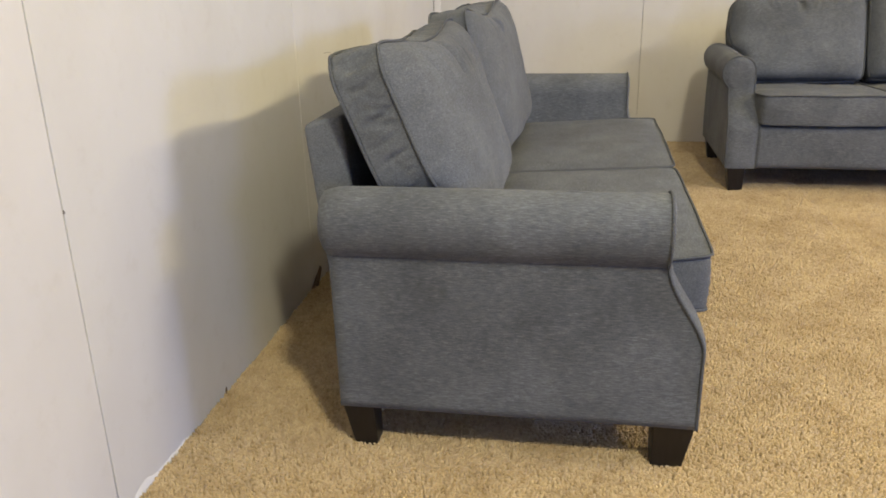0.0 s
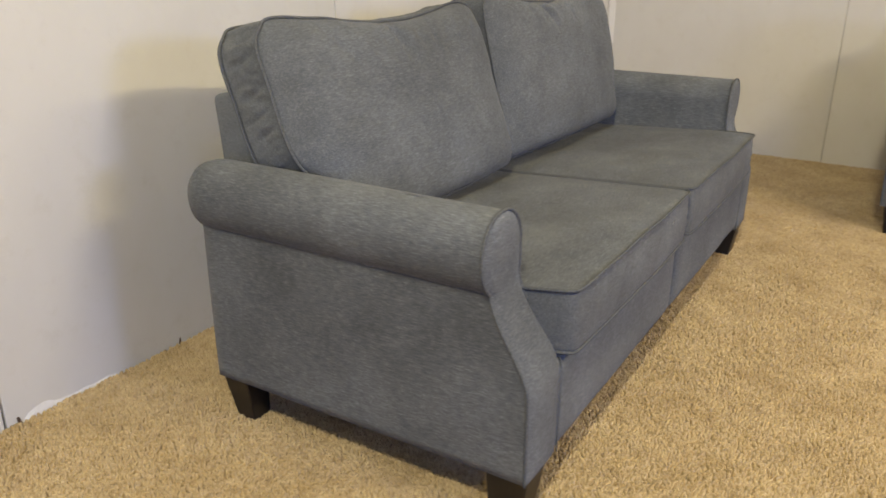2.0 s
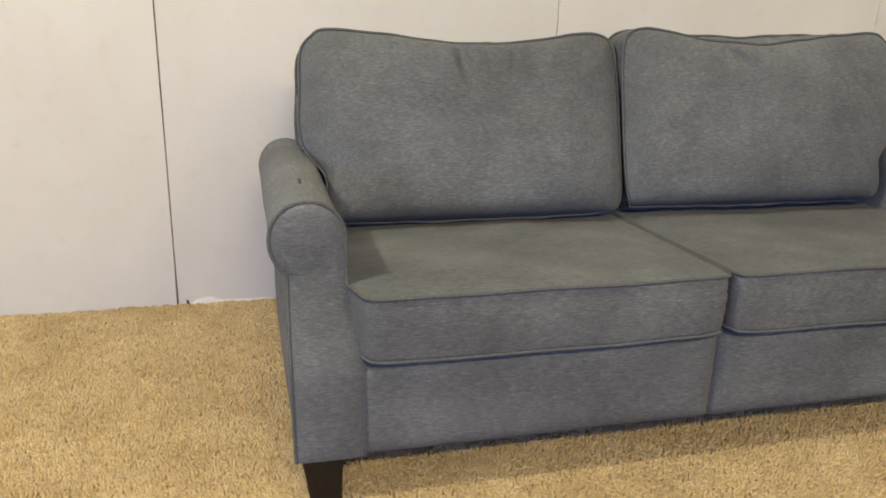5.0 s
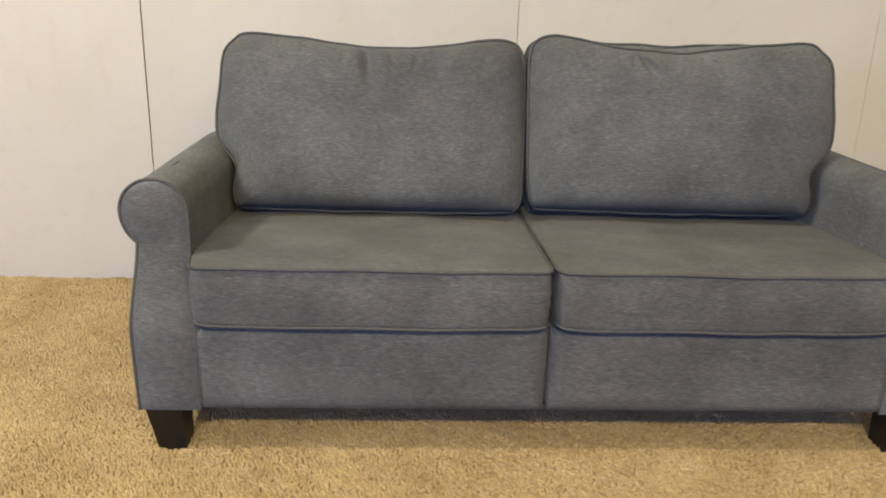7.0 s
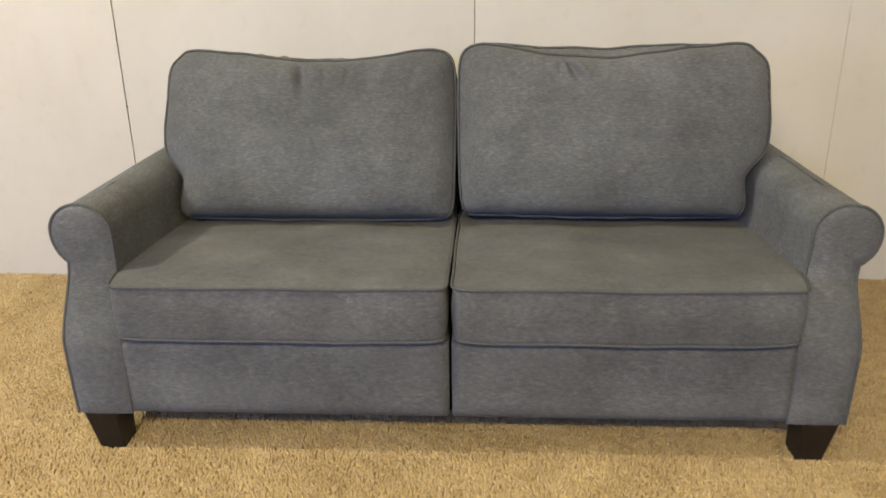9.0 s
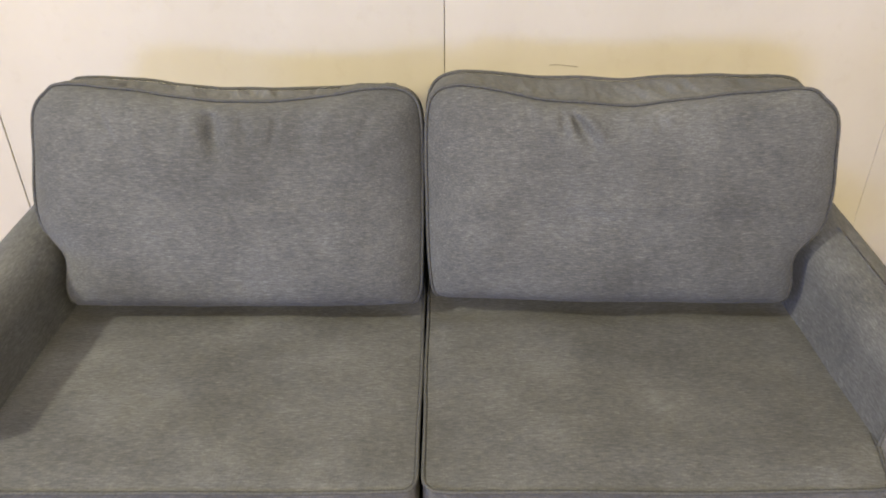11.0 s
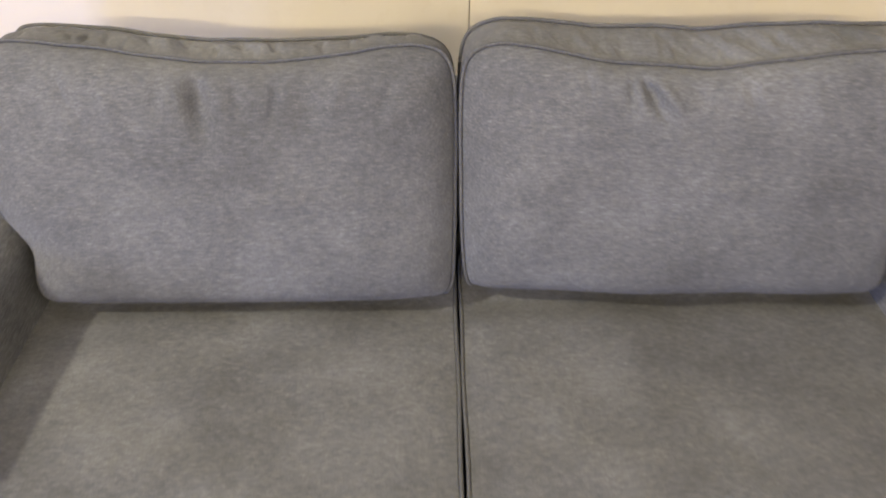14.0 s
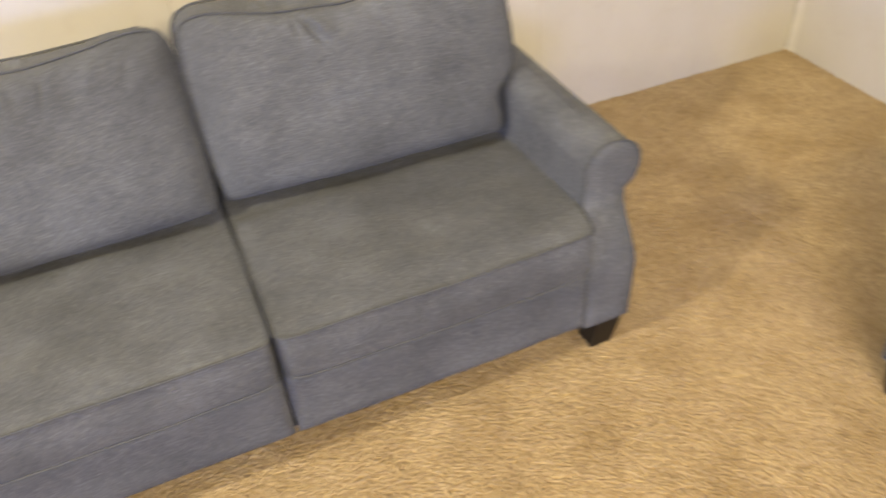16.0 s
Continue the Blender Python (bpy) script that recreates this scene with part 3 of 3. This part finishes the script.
def build_sofa(name, half, label, category, height_a, height_b):
    sofa = tagged(new(name), label, category, group="matching sofas")
    mid, gap, inner = -0.004, 0.0035, half - 0.128
    for side in (-1, 1):
        build_arm(sofa, half, side)
    for x0, x1, seed in ((-inner, mid - gap, 1.0), (mid + gap, inner, 2.0)):
        build_rail(sofa, x0, x1)
        build_seat(sofa, x0 - 0.002 if x0 < -0.1 else 0.005, x1 + 0.002 if x1 > 0.1 else -0.013, seed)
        build_back_frame(sofa, x0 if x0 < -0.1 else mid + 0.0004, x1 if x1 > 0.1 else mid - 0.0004)
    k = inner / 0.757
    build_back(sofa, back_outline(-inner - 0.012, mid - 0.008, height_a, -1, 0.030, 0.052), (0.481, 0.433), radians(18.9), 0.104, 0.070, 3.0,
               [(-0.425 * k, 0.392, 0.019, 0.048, -0.026, 0.15), (-0.49 * k, 0.40, 0.012, 0.03, -0.006, -0.3), (-0.36 * k, 0.39, 0.014, 0.03, -0.006, 0.2),
                (-0.25 * k, 0.40, 0.02, 0.03, -0.005, 0.1), (-0.40 * k, 0.22, 0.30, 0.02, 0.003, 0.05), (-0.64 * k, 0.395, 0.010, 0.050, -0.005, 0.5), (-0.57 * k, 0.39, 0.011, 0.060, 0.004, 0.35),
                (-0.30 * k, 0.39, 0.010, 0.045, -0.006, -0.2), (-0.20 * k, 0.40, 0.010, 0.040, 0.004, -0.3), (-0.12 * k, 0.40, 0.010, 0.040, -0.005, -0.4)], twist=0.045, sag=(-inner, mid, 0.024, height_a - 0.02))
    build_back(sofa, back_outline(mid + 0.008, inner + 0.004, height_b, 1, 0.034, 0.056), (0.495, 0.443), radians(14.0), 0.108, 0.054, 4.0,
               [(0.296 * k, 0.405, 0.010, 0.042, -0.020, 0.62), (0.325 * k, 0.405, 0.010, 0.040, 0.009, 0.62), (0.268 * k, 0.415, 0.009, 0.034, -0.010, 0.05), (0.282 * k, 0.412, 0.007, 0.026, 0.006, 0.25), (0.37 * k, 0.41, 0.020, 0.03, -0.008, 0.6),
                (0.5 * k, 0.24, 0.2, 0.02, 0.003, 0.0), (0.20 * k, 0.42, 0.010, 0.050, -0.005, 0.3), (0.45 * k, 0.41, 0.010, 0.050, -0.005, 0.5), (0.55 * k, 0.42, 0.012, 0.050, 0.004, 0.3)], skew=0.034, sag=(mid, inner, 0.032, height_b - 0.02))
    for s in (-1, 1):
        build_leg(sofa, s * (half - 0.008), s * (half - 0.088), 0.004, 0.090)
        build_leg(sofa, s * (half - 0.008), s * (half - 0.078), 0.762, 0.690)
    part("dust_cover", box_mesh("dust_cover", -inner - 0.1, inner + 0.1, 0.03, 0.74, 0.1135, 0.118, DUST_COVER), sofa, "black fabric dust cover under the frame")
    return sofa


sofa = build_sofa("sofa", 0.888, "blue-grey heathered fabric two-seat sofa with rolled arms on beige carpet", "sofa", 0.468, 0.464)
loveseat = build_sofa("loveseat", 0.70, "smaller matching grey fabric loveseat with rolled arms before the side wall", "sofa", 0.437, 0.445)
loveseat.matrix_basis = pose(1.348, -1.104, 0, 0, 0, -90)


# ---- small things ----
def build_splinter():
    """A torn sliver of brown board at the foot of the wall."""
    pts = [(-0.012, 0.0), (0.030, 0.002), (0.075, 0.020), (0.105, 0.052), (0.095, 0.056), (0.060, 0.040), (0.020, 0.022), (-0.004, 0.010)]
    verts = [(0.0 + x, BACK - 0.001, z - 0.008) for x, z in pts] + [(0.0 + x * 0.9, BACK - 0.009 - 0.006 * math.sin(x * 60), z * 0.92 - 0.008) for x, z in pts]
    n = len(pts)
    faces = [tuple(range(n)), tuple(range(n, 2 * n))] + [(i, (i + 1) % n, n + (i + 1) % n, n + i) for i in range(n)]
    ob = new("wood_splinter", mesh_of("wood_splinter", verts, faces, SPLINTER, smooth=False))
    tagged(ob, "torn dark brown wood splinter at the foot of the wall", "wood scrap")


build_splinter()

# a smear of white filler along the foot of the wall
def build_filler(x0, x1):
    cols, rows = 60, 6
    verts, faces = [], []
    for k in range(cols + 1):
        f = k / cols
        x = x0 + (x1 - x0) * f
        high = (0.006 + 0.015 * math.exp(-((f - 0.18) / 0.14) ** 2) + 0.006 * noise.noise(Vector((x * 30, 1, 0)))) * min(1, f * 14, (1 - f) * 5)
        deep = (0.0035 + 0.002 * noise.noise(Vector((x * 45, 2, 0)))) * min(1, f * 14, (1 - f) * 5)
        for i in range(rows + 1):
            g = i / rows
            verts.append((x, BACK + 0.0005 - deep * math.sin(math.pi * min(1, 0.35 + 0.65 * g)), -0.008 + (high + 0.008) * g))
    for k in range(cols):
        for i in range(rows):
            a = k * (rows + 1) + i
            faces.append((a, a + 1, a + rows + 2, a + rows + 1))
    tagged(new("wall_filler", mesh_of("wall_filler", verts, faces, FILLER)), "smeared white filler at the foot of the wall", "filler", kind="structure")


build_filler(-1.145, -0.86)


# small dark chips at the foot of the walls
def build_chip(place, size, tilt):
    """A broken sliver of dark wood, standing in the carpet against the wall."""
    bm = box_data(-0.30 * size, 0.30 * size, -0.2 * size, 0.0, -0.3 * size, size)
    for v in bm.verts:
        v.co.x += tilt * v.co.z + 0.12 * size * noise.noise(v.co * 90)
        if v.co.z > 0:
            v.co.x *= 0.6
            v.co.z += 0.35 * v.co.x
    bmesh.ops.bevel(bm, geom=list(bm.edges), offset=0.06 * size, segments=1, affect="EDGES")
    me = bpy.data.meshes.new("wood_chip")
    bm.to_mesh(me)
    bm.free()
    me.materials.append(SPLINTER)
    ob = new("wood_chip", me)
    ob.matrix_basis = place
    tagged(ob, "small dark wood chip at the foot of the cream wall", "wood chip", group="chips along the wall")


build_chip(pose(-0.690, BACK - 0.001, 0), 0.013, 0.2)
build_chip(pose(-1.150, BACK - 0.001, 0), 0.015, -0.3)
build_chip(pose(SIDE - 0.001, 0.509, 0, 0, 0, -90), 0.014, 0.3)
build_chip(pose(SIDE - 0.001, 0.366, 0, 0, 0, -90), 0.012, -0.2)

# a short dark slot scored in the wall board behind the sofa
slot = spline([Vector((0.312, BACK - 0.0005, 0.7420)), Vector((0.335, BACK - 0.0005, 0.7435)), Vector((0.362, BACK - 0.0005, 0.7405)), Vector((0.388, BACK - 0.0005, 0.7375))], 24, closed=False)
tagged(new("wall_scratch", tube("wall_scratch", slot, 0.0008, JOINT, closed=False, sides=6)), "short dark scratch in the cream wall board", "scratch", kind="structure")

# a knot-like nail hole on the first joint
knot = spline([Vector((SEAM_A + 0.001 + 0.0014 * math.cos(a), BACK - 0.0002, 0.634 + 0.003 * math.sin(a))) for a in (0, 1.05, 2.1, 3.14, 4.2, 5.2)], 18)
tagged(new("nail_hole", tube("nail_hole", knot, 0.0010, JOINT, sides=6)), "small dark nail hole beside a wall joint", "nail hole", kind="structure")

# a tuft of white lint on the front of a seat
verts, faces = [], []
for k in range(7):
    x, z = -0.218 + random.uniform(-0.008, 0.008), 0.419 + random.uniform(-0.003, 0.003)
    b = len(verts)
    verts += [(x - 0.004, -0.0325, z), (x, -0.0340, z + 0.0014), (x + 0.004, -0.0325, z + 0.0004), (x, -0.0322, z - 0.0012)]
    faces += [(b, b + 1, b + 3), (b + 1, b + 2, b + 3), (b, b + 1, b + 2)]
tagged(new("lint", mesh_of("lint", verts, faces, LINT, smooth=False)), "white lint stuck to the grey seat cushion", "lint")


# ---- the carpet pile ----
def pile(name, x0, x1, y0, y1, pitch, width, height, hole, seed, blunt=False):
    """Twisted yarn tufts, leaning this way and that in brushed patches. hole: a rectangle left out."""
    rng = np.random.default_rng(seed)
    gx, gy = np.meshgrid(np.arange(x0, x1, pitch), np.arange(y0, y1, pitch))
    x = gx.ravel() + rng.uniform(-0.9, 0.9, gx.size) * pitch
    y = gy.ravel() + rng.uniform(-0.9, 0.9, gx.size) * pitch
    keep = (x < SIDE - 0.003) & (y < BACK - 0.003)
    if hole:
        keep &= ~((x > hole[0]) & (x < hole[1]) & (y > hole[2]) & (y < hole[3]))
    x, y = x[keep], y[keep]
    n = x.size
    # the yarn gathers into small clumps, with pits between them
    cell = 3.0 * pitch
    x2, y2 = x * 0.83 + y * 0.56, y * 0.83 - x * 0.56
    warp = 0.55 * cell
    x2, y2 = x2 + warp * np.sin(61 * y2 + 23 * x2), y2 + warp * np.sin(73 * x2 - 19 * y2)
    ix, iy = np.floor(x2 / cell).astype(int), np.floor(y2 / cell).astype(int)
    shift = rng.uniform(-0.45, 0.45, (997, 2))[(ix * 7919 + iy * 104729) % 997]
    dx, dy = (ix + 0.5 + shift[:, 0]) * cell - x2, (iy + 0.5 + shift[:, 1]) * cell - y2
    pull = 0.14 * rng.uniform(0.2, 1.3, n)
    x, y = x + pull * (dx * 0.83 - dy * 0.56), y + pull * (dx * 0.56 + dy * 0.83)

    def waves(fx, fy, ph):
        return np.sin(fx * x + fy * y + ph) + 0.6 * np.sin(1.9 * fy * x - 1.7 * fx * y + 2 * ph) + 0.5 * np.sin(3.1 * fx * x + 2.3 * fy * y + 3 * ph)

    turn = 1.3 * waves(2.6, 3.4, 0.5) + 0.9 * waves(9.0, 7.0, 2.0) + rng.normal(0, 1.5, n)
    lean = (0.30 + 0.14 * waves(4.2, 2.2, 1.1)) * height * rng.uniform(0.4, 1.3, n)
    top = height * rng.uniform(0.80, 1.10, n) * (1 + 0.07 * waves(5.0, 6.0, 0.2) + 0.07 * waves(19, 23, 0.7) + 0.09 * waves(43, 57, 1.0) + 0.08 * waves(-123, 141, 0.3))
    # scattered pits where the yarn has parted
    cell = 0.021
    ix, iy = np.floor(x2 / cell).astype(int), np.floor(y2 / cell).astype(int)
    table = rng.uniform(0, 1, (1009, 4))[(ix * 6151 + iy * 75787) % 1009]
    px, py = x2 - (ix + 0.25 + 0.5 * table[:, 0]) * cell, y2 - (iy + 0.25 + 0.5 * table[:, 1]) * cell
    ang = table[:, 2] * np.pi
    along, across = px * np.cos(ang) + py * np.sin(ang), py * np.cos(ang) - px * np.sin(ang)
    inside = (along / 0.0075) ** 2 + (across / 0.0038) ** 2 < 1
    often = 0.28 + 0.28 * waves(3.4, 5.2, 0.9) + 0.18 * waves(11, 8, 2.3)
    top = np.where(inside & (table[:, 3] < often), 0.28 * top, top)
    wide = width * rng.uniform(0.7, 1.2, n)
    spin = rng.uniform(0, 2 * np.pi, n)
    # a blunt tuft has a small three-cornered top, a plain one a tip
    per = 6 if blunt else 4
    co = np.empty((n, per, 3), dtype=np.float32)
    tip_x, tip_y = x + lean * np.cos(turn), y + lean * np.sin(turn)
    for k in range(3):
        a = spin + 2 * np.pi * k / 3
        co[:, k, 0], co[:, k, 1], co[:, k, 2] = x + 0.6 * wide * np.cos(a), y + 0.6 * wide * np.sin(a), -0.0075
        if blunt:
            a = a + 0.8
            co[:, 3 + k, 0], co[:, 3 + k, 1] = tip_x + 0.36 * wide * np.cos(a), tip_y + 0.36 * wide * np.sin(a)
            co[:, 3 + k, 2] = -0.0075 + top * rng.uniform(0.86, 1.08, n)
    if blunt:
        tris = np.array([0, 1, 3, 1, 4, 3, 1, 2, 4, 2, 5, 4, 2, 0, 5, 0, 3, 5, 3, 4, 5], dtype=np.int32)
    else:
        co[:, 3, 0], co[:, 3, 1], co[:, 3, 2] = tip_x, tip_y, -0.0075 + top
        tris = np.array([0, 1, 3, 1, 2, 3, 2, 0, 3], dtype=np.int32)
    index = (tris[None, :] + per * np.arange(n, dtype=np.int32)[:, None]).ravel()
    me = bpy.data.meshes.new(name)
    me.vertices.add(per * n)
    me.vertices.foreach_set("co", co.ravel())
    me.loops.add(index.size)
    me.loops.foreach_set("vertex_index", index)
    me.polygons.add(index.size // 3)
    me.polygons.foreach_set("loop_start", np.arange(0, index.size, 3, dtype=np.int32))
    me.polygons.foreach_set("use_smooth", np.ones(index.size // 3, dtype=bool))
    me.update(calc_edges=True)
    me.materials.append(CARPET)
    return new(name, me)


near = (-1.8, 1.6, -0.75, BACK)
tagged(pile("carpet_pile", *near, 0.0050, 0.0081, 0.0090, None, 11, True), "golden beige shaggy cut-pile carpet, brushed unevenly", "carpet", kind="stuff")
tagged(pile("carpet_pile", -3.0, SIDE, -2.6, BACK, 0.0075, 0.0120, 0.0085, near, 12), "golden beige shaggy cut-pile carpet, brushed unevenly", "carpet", kind="stuff")
tagged(pile("carpet_pile", LEFT + 0.02, SIDE, FRONT + 0.02, BACK, 0.0145, 0.0228, 0.0095, (-3.0, SIDE, -2.6, BACK), 13), "golden beige shaggy cut-pile carpet, brushed unevenly", "carpet", kind="stuff")
